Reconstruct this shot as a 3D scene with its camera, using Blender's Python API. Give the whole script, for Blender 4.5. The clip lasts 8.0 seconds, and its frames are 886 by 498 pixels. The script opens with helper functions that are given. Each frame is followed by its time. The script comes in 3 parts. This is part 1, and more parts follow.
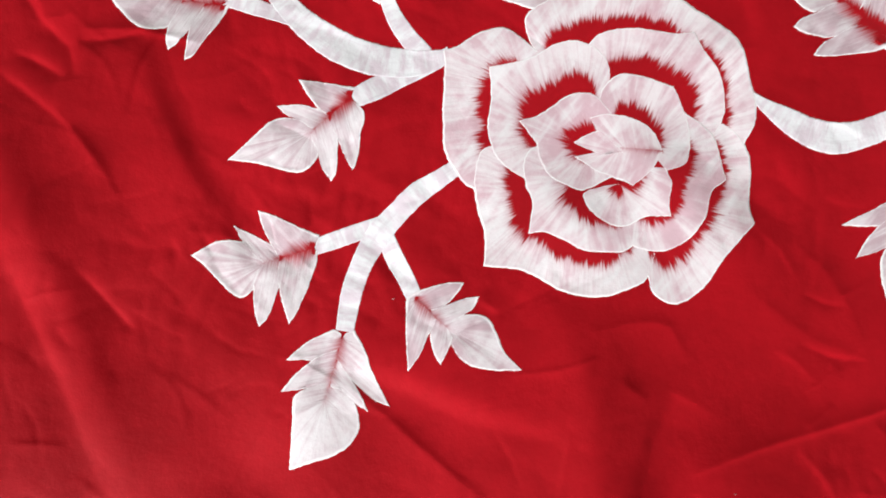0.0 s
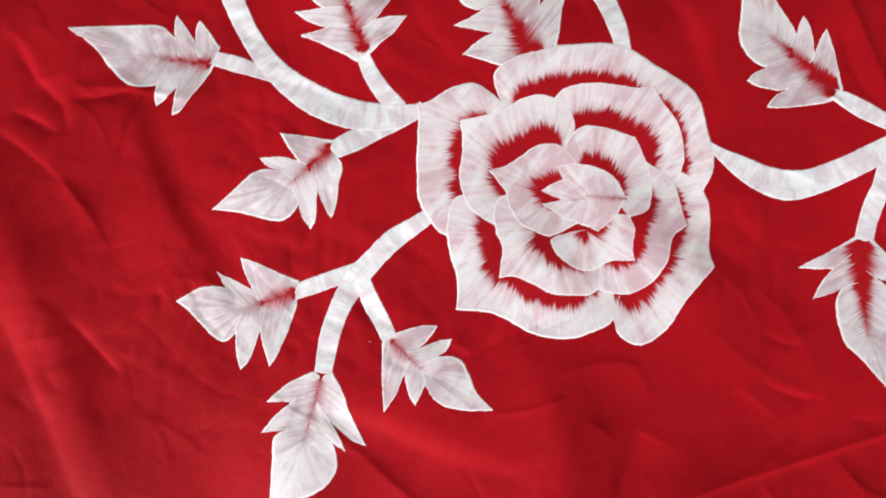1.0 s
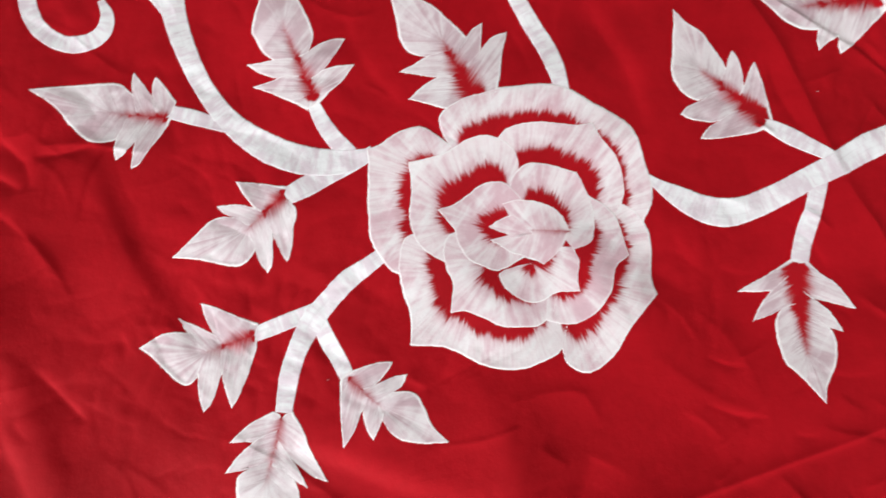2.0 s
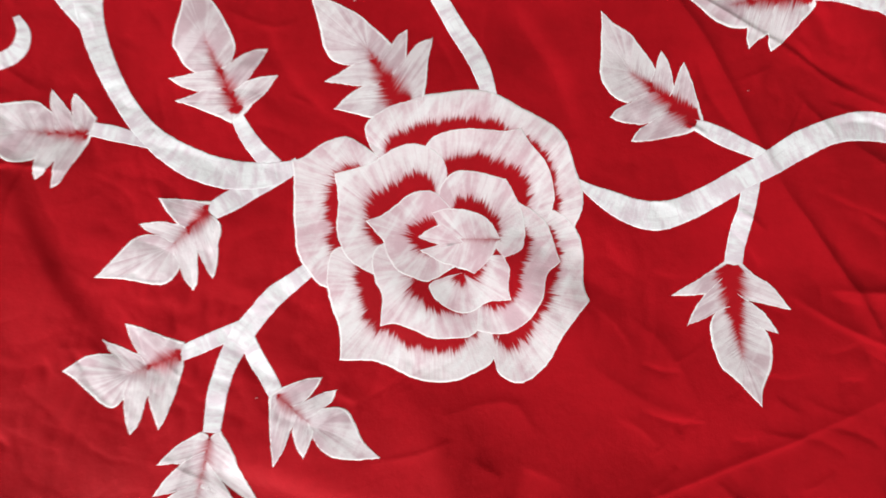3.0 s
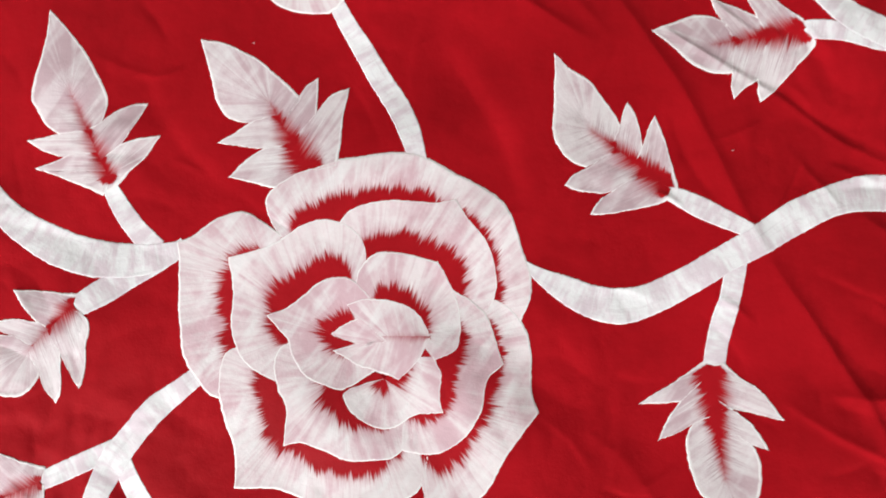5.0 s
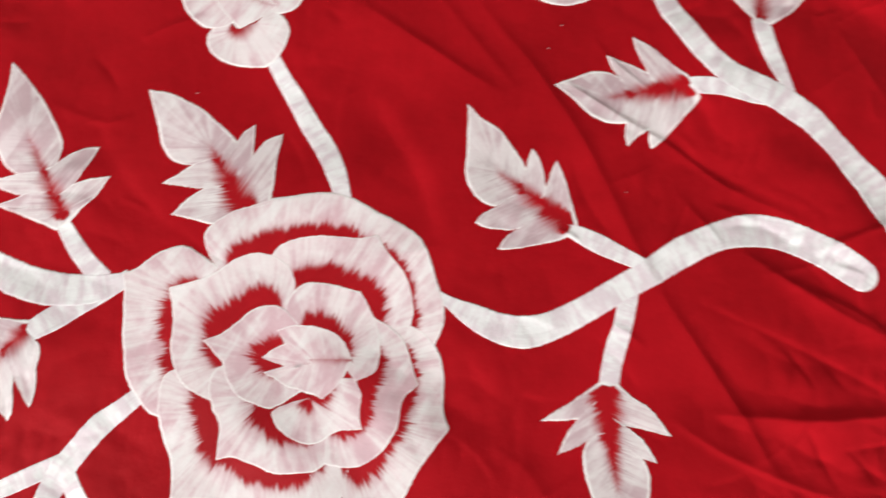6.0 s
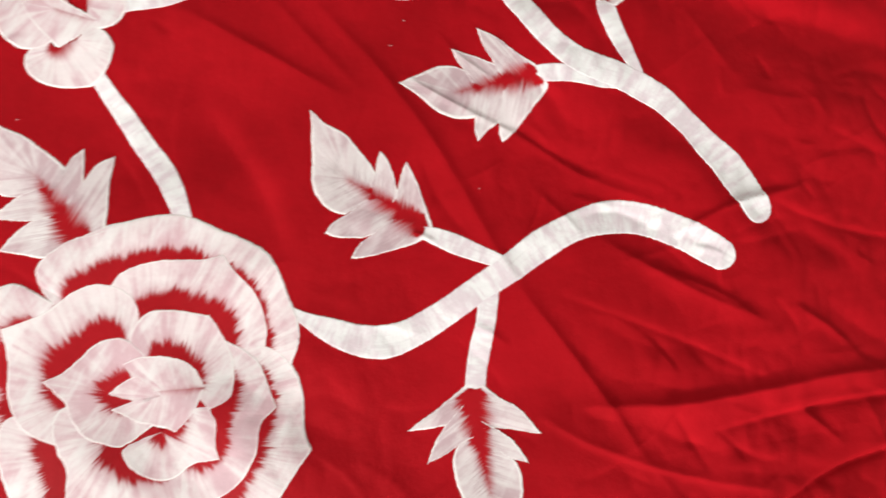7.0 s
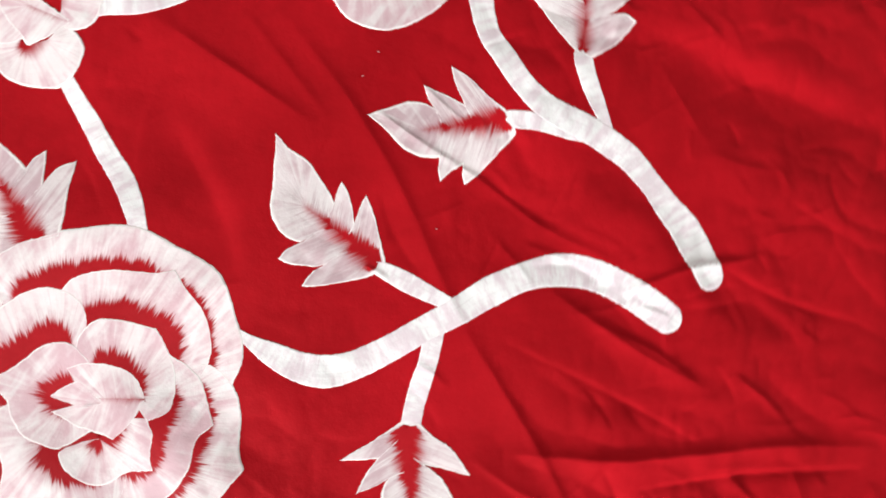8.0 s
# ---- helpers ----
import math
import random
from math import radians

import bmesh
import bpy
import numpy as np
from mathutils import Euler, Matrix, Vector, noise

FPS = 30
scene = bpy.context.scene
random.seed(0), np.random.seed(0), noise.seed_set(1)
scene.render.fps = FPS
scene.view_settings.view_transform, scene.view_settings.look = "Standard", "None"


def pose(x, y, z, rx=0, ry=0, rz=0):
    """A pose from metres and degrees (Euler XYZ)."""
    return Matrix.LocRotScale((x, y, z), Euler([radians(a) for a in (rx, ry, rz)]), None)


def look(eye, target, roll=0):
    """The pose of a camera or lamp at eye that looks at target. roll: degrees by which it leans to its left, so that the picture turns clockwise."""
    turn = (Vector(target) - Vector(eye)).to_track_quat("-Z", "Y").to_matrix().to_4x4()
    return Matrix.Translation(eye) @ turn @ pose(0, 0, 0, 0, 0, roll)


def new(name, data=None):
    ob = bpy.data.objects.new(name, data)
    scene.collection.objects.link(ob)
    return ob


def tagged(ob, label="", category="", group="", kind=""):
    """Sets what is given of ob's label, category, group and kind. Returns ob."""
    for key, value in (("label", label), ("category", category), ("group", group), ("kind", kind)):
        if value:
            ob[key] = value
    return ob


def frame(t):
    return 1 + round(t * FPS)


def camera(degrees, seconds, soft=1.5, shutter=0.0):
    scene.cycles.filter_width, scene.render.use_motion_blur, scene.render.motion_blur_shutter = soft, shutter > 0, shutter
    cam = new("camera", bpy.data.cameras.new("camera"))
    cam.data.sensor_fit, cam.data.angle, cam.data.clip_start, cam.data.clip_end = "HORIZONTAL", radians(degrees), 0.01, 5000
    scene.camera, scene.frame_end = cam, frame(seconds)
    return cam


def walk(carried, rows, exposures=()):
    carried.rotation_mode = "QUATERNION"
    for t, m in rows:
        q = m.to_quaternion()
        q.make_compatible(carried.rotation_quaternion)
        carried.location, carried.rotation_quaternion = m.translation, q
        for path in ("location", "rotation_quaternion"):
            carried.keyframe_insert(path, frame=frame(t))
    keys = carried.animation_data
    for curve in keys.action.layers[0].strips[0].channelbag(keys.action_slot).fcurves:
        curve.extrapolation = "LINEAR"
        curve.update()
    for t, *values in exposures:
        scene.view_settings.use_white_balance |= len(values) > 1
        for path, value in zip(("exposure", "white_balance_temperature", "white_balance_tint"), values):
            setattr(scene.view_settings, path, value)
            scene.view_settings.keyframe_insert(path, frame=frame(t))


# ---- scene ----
# The camera and its way over the cloth
cam = camera(79.4, 8.0, soft=1.65, shutter=0.6)
PATH = [
    (0, pose(-0.2418, -0.1437, 0.6162, 2.10, 0.41, 1.61)),
    (0.2, pose(-0.2358, -0.1355, 0.6211, 2.20, 0.28, 1.71)),
    (0.5, pose(-0.2289, -0.1257, 0.6356, 2.57, 0.17, 1.59)),
    (0.7, pose(-0.2239, -0.1245, 0.6311, 3.36, 0.20, 1.50)),
    (1, pose(-0.2120, -0.1135, 0.6463, 4.12, 0.36, 1.22)),
    (1.2, pose(-0.2041, -0.0982, 0.6494, 4.07, 0.30, 0.96)),
    (1.5, pose(-0.1927, -0.0904, 0.6695, 4.56, 0.34, 0.84)),
    (1.7, pose(-0.1793, -0.0857, 0.6709, 4.88, 0.40, 0.13)),
    (2.8, pose(-0.0832, -0.0799, 0.6848, 6.19, -0.31, -2.71)),
    (3, pose(-0.0693, -0.0701, 0.6635, 5.25, 0.06, -2.72)),
    (3.2, pose(-0.0614, -0.0758, 0.6420, 5.37, -0.28, -2.13)),
    (3.5, pose(-0.0436, -0.0569, 0.5930, 4.74, -0.12, -2.13)),
    (3.7, pose(-0.0342, -0.0376, 0.5599, 4.31, 0.01, -2.09)),
    (4, pose(-0.0153, -0.0024, 0.5378, 3.94, -0.08, -2.91)),
    (4.2, pose(-0.0045, 0.0117, 0.5341, 3.85, -0.09, -3.21)),
    (5.3, pose(0.0339, 0.0545, 0.5696, 4.82, 0.25, -3.15)),
    (5.5, pose(0.0467, 0.0579, 0.5839, 5.20, 0.61, -2.56)),
    (5.7, pose(0.0642, 0.0598, 0.5993, 5.61, 0.37, -2.12)),
    (6, pose(0.1033, 0.0571, 0.6148, 5.90, -0.71, -3.08)),
    (6.2, pose(0.1358, 0.0559, 0.6233, 5.87, -1.04, -4.72)),
    (6.5, pose(0.1738, 0.0545, 0.6197, 6.24, -1.45, -6.04)),
    (6.7, pose(0.2022, 0.0551, 0.6154, 6.19, -2.07, -6.98)),
    (7, pose(0.2452, 0.0620, 0.5993, 5.29, -2.72, -8.19)),
    (7.2, pose(0.2632, 0.0590, 0.5954, 5.27, -3.20, -9.35)),
    (7.5, pose(0.2777, 0.0793, 0.5941, 4.38, -4.09, -10.01)),
    (7.7, pose(0.2932, 0.0849, 0.5989, 4.03, -3.37, -8.37)),
    (7.8, pose(0.3030, 0.0926, 0.6017, 4.14, -2.89, -6.23)),
    (8, pose(0.3048, 0.1224, 0.6116, 2.95, -3.12, -2.31)),
]
walk(cam, PATH,
     exposures=[(0, 0.39, 6300, 10), (1.5, 0.28, 6300, 10), (3.5, 0.35, 6400, 10), (5.5, 0.32, 6480, 10), (6.5, 0.36, 6800, 10), (7, 0.48, 6800, 10), (7.5, 0.58, 6750, 10), (8, 0.6, 6520, 10)])

# Daylight: a sky outside and the window's light in its opening
world = bpy.data.worlds.new("sky")
scene.world = world
world.use_nodes = True
sky = world.node_tree.nodes.new("ShaderNodeTexSky")
sky.sky_type, sky.sun_disc = "NISHITA", False
sky.sun_elevation, sky.sun_rotation = radians(40), radians(20)
world.node_tree.links.new(sky.outputs[0], world.node_tree.nodes["Background"].inputs[0])
world.node_tree.nodes["Background"].inputs[1].default_value = 0.1


def window_light(name, m, width, height, watts):
    data = bpy.data.lights.new(name, "AREA")
    data.shape, data.size, data.size_y, data.energy = "RECTANGLE", width, height, watts
    data.color = (0.985, 0.985, 1.0)
    ob = new(name, data)
    ob.matrix_world = m
    return ob


window_light("window_light", look((-4.7, -5.82, 2.1), (0.1, 0.0, 0.0)), 2.0, 1.8, 1040)

# ---- materials ----
RED = (0.375, 0.0036, 0.0085, 1)


def material(name, rough):
    mat = bpy.data.materials.new(name)
    mat.use_nodes = True
    tree = mat.node_tree
    bsdf = tree.nodes["Principled BSDF"]
    bsdf.inputs["Roughness"].default_value = rough
    return mat, tree, bsdf


def put(tree, socket, value):
    if hasattr(value, "is_linked"):
        tree.links.new(value, socket)
    else:
        socket.default_value = value


def calc(tree, op, a, b=0.0, c=0.0):
    n = tree.nodes.new("ShaderNodeMath")
    n.operation = op
    for i, value in enumerate((a, b, c)):
        put(tree, n.inputs[i], value)
    return n.outputs[0]


def ramp(tree, value, lo, hi, to_lo=0.0, to_hi=1.0):
    n = tree.nodes.new("ShaderNodeMapRange")
    n.interpolation_type = "SMOOTHSTEP"
    for i, v in enumerate((value, lo, hi, to_lo, to_hi)):
        put(tree, n.inputs[i], v)
    return n.outputs[0]


def blend(tree, fac, a, b):
    n = tree.nodes.new("ShaderNodeMix")
    n.data_type = "RGBA"
    put(tree, n.inputs[0], fac)
    put(tree, n.inputs[6], a)
    put(tree, n.inputs[7], b)
    return n.outputs[2]


def grain(tree, vector, scale, detail=2.0, rough=0.5):
    n = tree.nodes.new("ShaderNodeTexNoise")
    tree.links.new(vector, n.inputs["Vector"])
    n.inputs["Scale"].default_value, n.inputs["Detail"].default_value = scale, detail
    n.inputs["Roughness"].default_value = rough
    return n.outputs[0]


def joined(tree, x, y, z=0.0):
    n = tree.nodes.new("ShaderNodeCombineXYZ")
    for i, v in enumerate((x, y, z)):
        put(tree, n.inputs[i], v)
    return n.outputs[0]


def bump(tree, bsdf, height, strength, distance):
    n = tree.nodes.new("ShaderNodeBump")
    n.inputs["Strength"].default_value, n.inputs["Distance"].default_value = strength, distance
    tree.links.new(height, n.inputs["Height"])
    tree.links.new(n.outputs[0], bsdf.inputs["Normal"])


def cloth_red(tree, place):
    """Dyed cotton: slightly uneven dye at two scales."""
    a = grain(tree, place, 5.0, 3.0)
    b = grain(tree, place, 60.0, 3.0, 0.65)
    f = calc(tree, "ADD", calc(tree, "MULTIPLY", a, 0.7), calc(tree, "MULTIPLY", b, 0.3))
    return blend(tree, ramp(tree, f, 0.3, 0.7), (RED[0] * 0.86, RED[1] * 0.8, RED[2] * 0.8, 1), (RED[0] * 1.1, RED[1] * 1.2, RED[2] * 1.2, 1))


def weave(tree, place):
    """Crumple and weave of the cotton, as relief."""
    return calc(tree, "ADD", calc(tree, "MULTIPLY", grain(tree, place, 34.0, 4.0, 0.6), 1.0),
                calc(tree, "MULTIPLY", grain(tree, place, 420.0, 2.0, 0.7), 0.16))


def slanted(tree, place):
    """Long way south-west to north-east, for the cloth's sheen painted as pale streaks."""
    n = tree.nodes.new("ShaderNodeMapping")
    n.vector_type = "TEXTURE"
    n.inputs["Rotation"].default_value = (0.0, 0.0, radians(52))
    n.inputs["Scale"].default_value = (0.12, 0.03, 0.12)
    tree.links.new(place, n.inputs["Vector"])
    return n.outputs[0]


def coords(tree):
    return tree.nodes.new("ShaderNodeNewGeometry").outputs["Position"]


def red_cotton():
    mat, tree, bsdf = material("red_cotton", 0.75)
    place = coords(tree)
    tree.links.new(cloth_red(tree, place), bsdf.inputs["Base Color"])
    bsdf.inputs["Specular IOR Level"].default_value = 0.07

    bump(tree, bsdf, weave(tree, place), 0.28, 0.003)
    return mat


def fabric_paint(name, kind):
    """White fabric paint brushed on the red cotton; on petals and leaves it thins out in bristle marks towards the inside."""
    mat, tree, bsdf = material(name, 0.5)
    place = coords(tree)
    uv = tree.nodes.new("ShaderNodeUVMap")
    uv.uv_map = "stroke"
    split = tree.nodes.new("ShaderNodeSeparateXYZ")
    tree.links.new(uv.outputs[0], split.inputs[0])
    u, v = split.outputs[0], split.outputs[1]
    rim = tree.nodes.new("ShaderNodeUVMap")
    rim.uv_map = "rim"
    rims = tree.nodes.new("ShaderNodeSeparateXYZ")
    tree.links.new(rim.outputs[0], rims.inputs[0])
    depth, loose = rims.outputs[0], rims.outputs[1]
    chance = tree.nodes.new("ShaderNodeObjectInfo").outputs["Random"]
    seed = calc(tree, "MULTIPLY", chance, 40.0)

    def strokes(across, along, detail=2.0, way=v):
        """Brush marks: so many to the centimetre across the stroke, drawn out along it."""
        return grain(tree, joined(tree, calc(tree, "MULTIPLY", u, across), calc(tree, "MULTIPLY", way, along), seed), 1.0, detail, 0.55)

    def centred(value, amount):
        return calc(tree, "MULTIPLY", calc(tree, "SUBTRACT", value, 0.5), amount)

    patch = grain(tree, place, 38.0, 4.0, 0.65)
    wide = grain(tree, place, 11.0, 2.0)
    if kind == "stem":
        bands = strokes(0.25, 0.9, 3.0)
        worn = calc(tree, "ADD", calc(tree, "MULTIPLY", bands, 0.5), calc(tree, "ADD", calc(tree, "MULTIPLY", wide, 0.25), calc(tree, "MULTIPLY", patch, 0.25)))
        colour = blend(tree, ramp(tree, worn, 0.43, 0.59), (0.89, 0.905, 0.9, 1), (0.745, 0.66, 0.695, 1))
        colour = blend(tree, ramp(tree, strokes(3.0, 0.16, 3.0), 0.52, 0.72, 0.0, 0.3), colour, (0.62, 0.59, 0.60, 1))
        colour = blend(tree, ramp(tree, strokes(0.3, 1.7, 2.0), 0.6, 0.74, 0.0, 0.4), colour, (0.66, 0.57, 0.60, 1))
        relief = calc(tree, "MULTIPLY_ADD", bands, 0.35, patch)
    else:
        leafy = kind == "leaf"
        pale = (0.77, 0.715, 0.715, 1) if leafy else (0.83, 0.765, 0.765, 1)
        rosy = (0.58, 0.43, 0.46, 1) if leafy else (0.68, 0.475, 0.515, 1)
        bold = strokes(0.75, 0.35, 2.0)
        middle = strokes(2.2, 0.12, 3.0, depth)
        tone = calc(tree, "ADD", calc(tree, "MULTIPLY", bold, 0.4), calc(tree, "ADD", calc(tree, "MULTIPLY", wide, 0.3), calc(tree, "MULTIPLY", patch, 0.3)))
        tone = calc(tree, "ADD", tone, centred(chance, 0.1))
        body = blend(tree, ramp(tree, tone, 0.42, 0.6), pale, rosy)
        body = blend(tree, ramp(tree, middle, 0.48, 0.7, 0.0, 0.22 if leafy else 0.34), body, (0.54, 0.40, 0.43, 1) if leafy else (0.64, 0.44, 0.48, 1))
        # slanted pale streaks: sheen on the cloth, put into the paint's colour
        body = blend(tree, ramp(tree, grain(tree, slanted(tree, place), 1.0, 3.0, 0.6), 0.48, 0.64, 0.0, 0.42 if leafy else 0.7), body, (0.87, 0.865, 0.855, 1))
        if leafy:
            # fine dry hairs that thicken towards the midrib
            wisps = calc(tree, "MULTIPLY", ramp(tree, strokes(6.5, 0.25, 3.0, depth), 0.5, 0.66, 0.0, 0.75), ramp(tree, v, 0.25, 0.85, 0.1, 1.0))
            body = blend(tree, wisps, body, (0.47, 0.33, 0.36, 1))
        # the outline, drawn last with a fuller brush
        outline = calc(tree, "ADD", depth, centred(strokes(2.4, 0.3, 3.0), 0.22 if leafy else 0.13))
        firm = ramp(tree, strokes(0.5, 0.0), 0.34, 0.6, 0.6 if leafy else 0.4, 1.0)
        body = blend(tree, calc(tree, "MULTIPLY", ramp(tree, outline, 0.12 if leafy else 0.05, 0.34 if leafy else 0.15, 0.95, 0.0), firm), body, (0.91, 0.9, 0.88, 1))
        hairs, locks = strokes(5.5, 0.8), strokes(1.3, 0.4)
        stray = calc(tree, "ADD", centred(hairs, 0.9 if leafy else 0.55), centred(locks, 0.7 if leafy else 0.55))
        fray = calc(tree, "MULTIPLY_ADD", stray, loose, v)
        span = calc(tree, "MULTIPLY_ADD", loose, -0.13, 0.24)
        bare = ramp(tree, fray, calc(tree, "SUBTRACT", 0.97, span), calc(tree, "ADD", 0.97, span))
        # dry bristles leave a greyed pink before the cloth shows
        dry = ramp(tree, calc(tree, "MULTIPLY_ADD", centred(strokes(8.0, 0.5), 0.7), loose, v), calc(tree, "SUBTRACT", 0.74, calc(tree, "MULTIPLY", loose, 0.12)), 1.02, 0.0, 0.6)
        body = blend(tree, dry, body, (0.53, 0.335, 0.365, 1) if leafy else (0.59, 0.345, 0.38, 1))
        colour = blend(tree, bare, body, cloth_red(tree, place))
        relief = calc(tree, "MULTIPLY_ADD", hairs, calc(tree, "MULTIPLY", loose, 0.15), patch)
    tree.links.new(colour, bsdf.inputs["Base Color"])
    bsdf.inputs["Specular IOR Level"].default_value = 0.15
    bump(tree, bsdf, calc(tree, "ADD", relief, weave(tree, place)), 0.18, 0.003)
    return mat


def plaster(name, colour):
    mat, tree, bsdf = material(name, 0.9)
    place = coords(tree)
    f = grain(tree, place, 2.0, 4.0)
    tree.links.new(blend(tree, f, tuple(c * 0.9 for c in colour) + (1,), tuple(colour) + (1,)), bsdf.inputs["Base Color"])
    bump(tree, bsdf, grain(tree, place, 90.0, 3.0), 0.2, 0.002)
    return mat


COTTON = red_cotton()
PETAL_PAINT = fabric_paint("white_petal_paint", "petal")
LEAF_PAINT = fabric_paint("white_leaf_paint", "leaf")
STEM_PAINT = fabric_paint("white_stem_paint", "stem")
LINT = plaster("lint", (0.62, 0.34, 0.34))
WALL = plaster("wall_plaster", (0.34, 0.325, 0.31))
FLOOR = plaster("cement_floor", (0.32, 0.30, 0.28))

# ---- the room round the cloth ----
GROUND = -0.034


def boxes(name, spans, mat):
    """One mesh of upright boxes, each given by its two corners."""
    bm = bmesh.new()
    for a, b in spans:
        size = [q - p for p, q in zip(a, b)]
        mid = [(p + q) / 2 for p, q in zip(a, b)]
        bmesh.ops.create_cube(bm, size=1, matrix=Matrix.LocRotScale(mid, None, size))
    me = bpy.data.meshes.new(name)
    bm.to_mesh(me)
    bm.free()
    me.materials.append(mat)
    return tagged(new(name, me), kind="structure")


boxes("floor", [((-6.0, -6.0, GROUND - 0.1), (2.6, 2.6, GROUND))], FLOOR)
boxes("ceiling", [((-6.0, -6.0, 4.0), (2.6, 2.6, 4.1))], WALL)
boxes("wall_north", [((-6.0, 2.4, GROUND), (2.6, 2.6, 4.0))], WALL)
boxes("wall_south", [((-6.0, -6.0, GROUND), (-5.75, -5.8, 4.0)), ((-3.65, -6.0, GROUND), (2.6, -5.8, 4.0)),
                     ((-5.75, -6.0, GROUND), (-3.65, -5.8, 1.15)), ((-5.75, -6.0, 3.05), (-3.65, -5.8, 4.0))], WALL)
boxes("wall_east", [((2.4, -5.8, GROUND), (2.6, 2.4, 4.0))], WALL)
boxes("wall_west", [((-6.0, -5.8, GROUND), (-5.8, 2.4, 4.0))], WALL)

# ---- the cloth: folds and creases, in centimetres ----
FOLDS = []


def spline(points, step):
    """A smooth line through knots (x, y, 1 at a corner), at even steps."""
    runs, run = [], []
    for p in points:
        run.append(np.array(p[:2], float))
        if len(p) > 2 and len(run) > 1:
            runs.append(run)
            run = [run[-1]]
    if len(run) > 1:
        runs.append(run)
    line = []
    for run in runs:
        ext = [2 * run[0] - run[1], *run, 2 * run[-1] - run[-2]]
        for i in range(1, len(ext) - 2):
            p0, p1, p2, p3 = ext[i - 1:i + 3]
            n = max(2, int(np.linalg.norm(p2 - p1) / step + 0.99))
            for k in range(n):
                t = k / n
                line.append(0.5 * (2 * p1 + (p2 - p0) * t + (2 * p0 - 5 * p1 + 4 * p2 - p3) * t * t + (3 * p1 - p0 - 3 * p2 + p3) * t ** 3))
    line.append(np.array(points[-1][:2], float))
    return np.array(line)


def fold(amp, width, *points):
    """A fold amp mm high and width cm wide, steep on one side, that runs out at both ends."""
    FOLDS.append((amp * 1.7, width * 0.85, spline(points, 4.0)))


fold(0.9, 1.45, (12.2, 43.7), (16.9, 37.1), (21.6, 30.5))
fold(0.95, 0.55, (26.0, 32.4), (32.8, 27.0), (38.6, 23.2), (45.6, 17.5), (54.8, 12.6))
fold(2.2, 0.81, (54.6, 9.3), (62.7, 12.0), (70.7, 12.7))
fold(2, 1.18, (46.1, 10.1), (55.2, 3.1), (64.4, -2.5))
fold(0.7, 1.69, (14.1, -8.9), (20.0, -14.1), (23.8, -21.5))
fold(0.9, 1.40, (-7.8, -21.3), (-3.3, -20.0), (1.2, -20.1), (3.5, -24.2))
fold(-2.5, 2.60, (-1.7, -39.6), (0.1, -33.2), (2.6, -28.1))
fold(-3.5, 3.62, (-38.9, -25.5), (-29.6, -29.0), (-19.9, -32.6), (-10.2, -34.2))
fold(-1.1, 1.19, (-61.1, 2.2), (-60.1, 8.2), (-55.8, 16.4))
fold(1.1, 0.70, (-52.9, 10.8), (-60.3, 12.2), (-66.9, 11.8))
fold(1.3, 1.36, (1.9, 43.2), (12.3, 35.7), (19.9, 30.0))
fold(-2, 2.80, (2.4, 31.6), (8.3, 20.7), (10.2, 12.4))
fold(-5, 4.20, (56.4, 41.6), (66.5, 35.9), (78.2, 30.8), (88.4, 25.7))
fold(2.5, 4.20, (48.5, 22.1), (57.1, 17.1), (64.5, 6.2), (74.5, 0.5))
fold(0.7, 1.70, (10.8, -16.3), (18.0, -21.2), (24.4, -23.6))

# the long soft folds of the western side
fold(1.6, 4.20, (-79.0, 10.0), (-72.6, -6.1), (-69.2, -14.3), (-64.9, -23.6), (-60.9, -33.8), (-57.0, -44.0))
fold(1.8, 4.20, (-57.0, -44.0), (-60.9, -33.8), (-64.9, -23.6), (-69.2, -14.3), (-72.6, -6.1), (-79.0, 10.0))
fold(-2.0, 2.20, (-78.0, -5.5), (-73.4, -15.4), (-70.0, -23.1), (-65.9, -32.0), (-61.2, -43.0))
fold(3.0, 3.20, (-62.0, 12.0), (-57.8, 2.5), (-55.0, -3.0), (-51.5, -9.0), (-48.0, -15.0))
fold(-1.8, 1.50, (-74.0, 18.0), (-71.3, 12.7), (-68.2, 9.7), (-67.3, 6.0))
fold(-1.3, 1.10, (-76.0, 6.8), (-71.1, 3.2), (-67.0, 0.0))
fold(-1.4, 0.90, (-74.0, 8.8), (-71.0, 7.6), (-68.4, 6.2))
fold(-1.8, 0.80, (-67.0, 10.6), (-63.2, 11.0), (-60.0, 12.2))
fold(1.3, 1.20, (-69.1, 2.6), (-64.1, -3.2), (-61.5, -8.0))
fold(-1.5, 1.00, (-66.0, -15.5), (-62.0, -20.0), (-59.6, -22.5))
# swell under the lower leaves, added for its shading; ridges south of the rose
fold(4.2, 9.00, (-13.0, -17.0), (-9.0, -26.0), (-8.0, -34.0), (-7.0, -52.0))
fold(3.0, 7.00, (-5.0, -52.0), (-6.0, -34.0), (-7.0, -26.0), (-11.0, -17.0))
fold(1.4, 1.60, (-36.0, -27.5), (-28.2, -33.5), (-18.5, -41.2))
fold(1.9, 0.80, (47.0, -21.5), (36.5, -25.6), (27.1, -28.6), (18.6, -31.4), (11.0, -33.9), (3.5, -36.8))
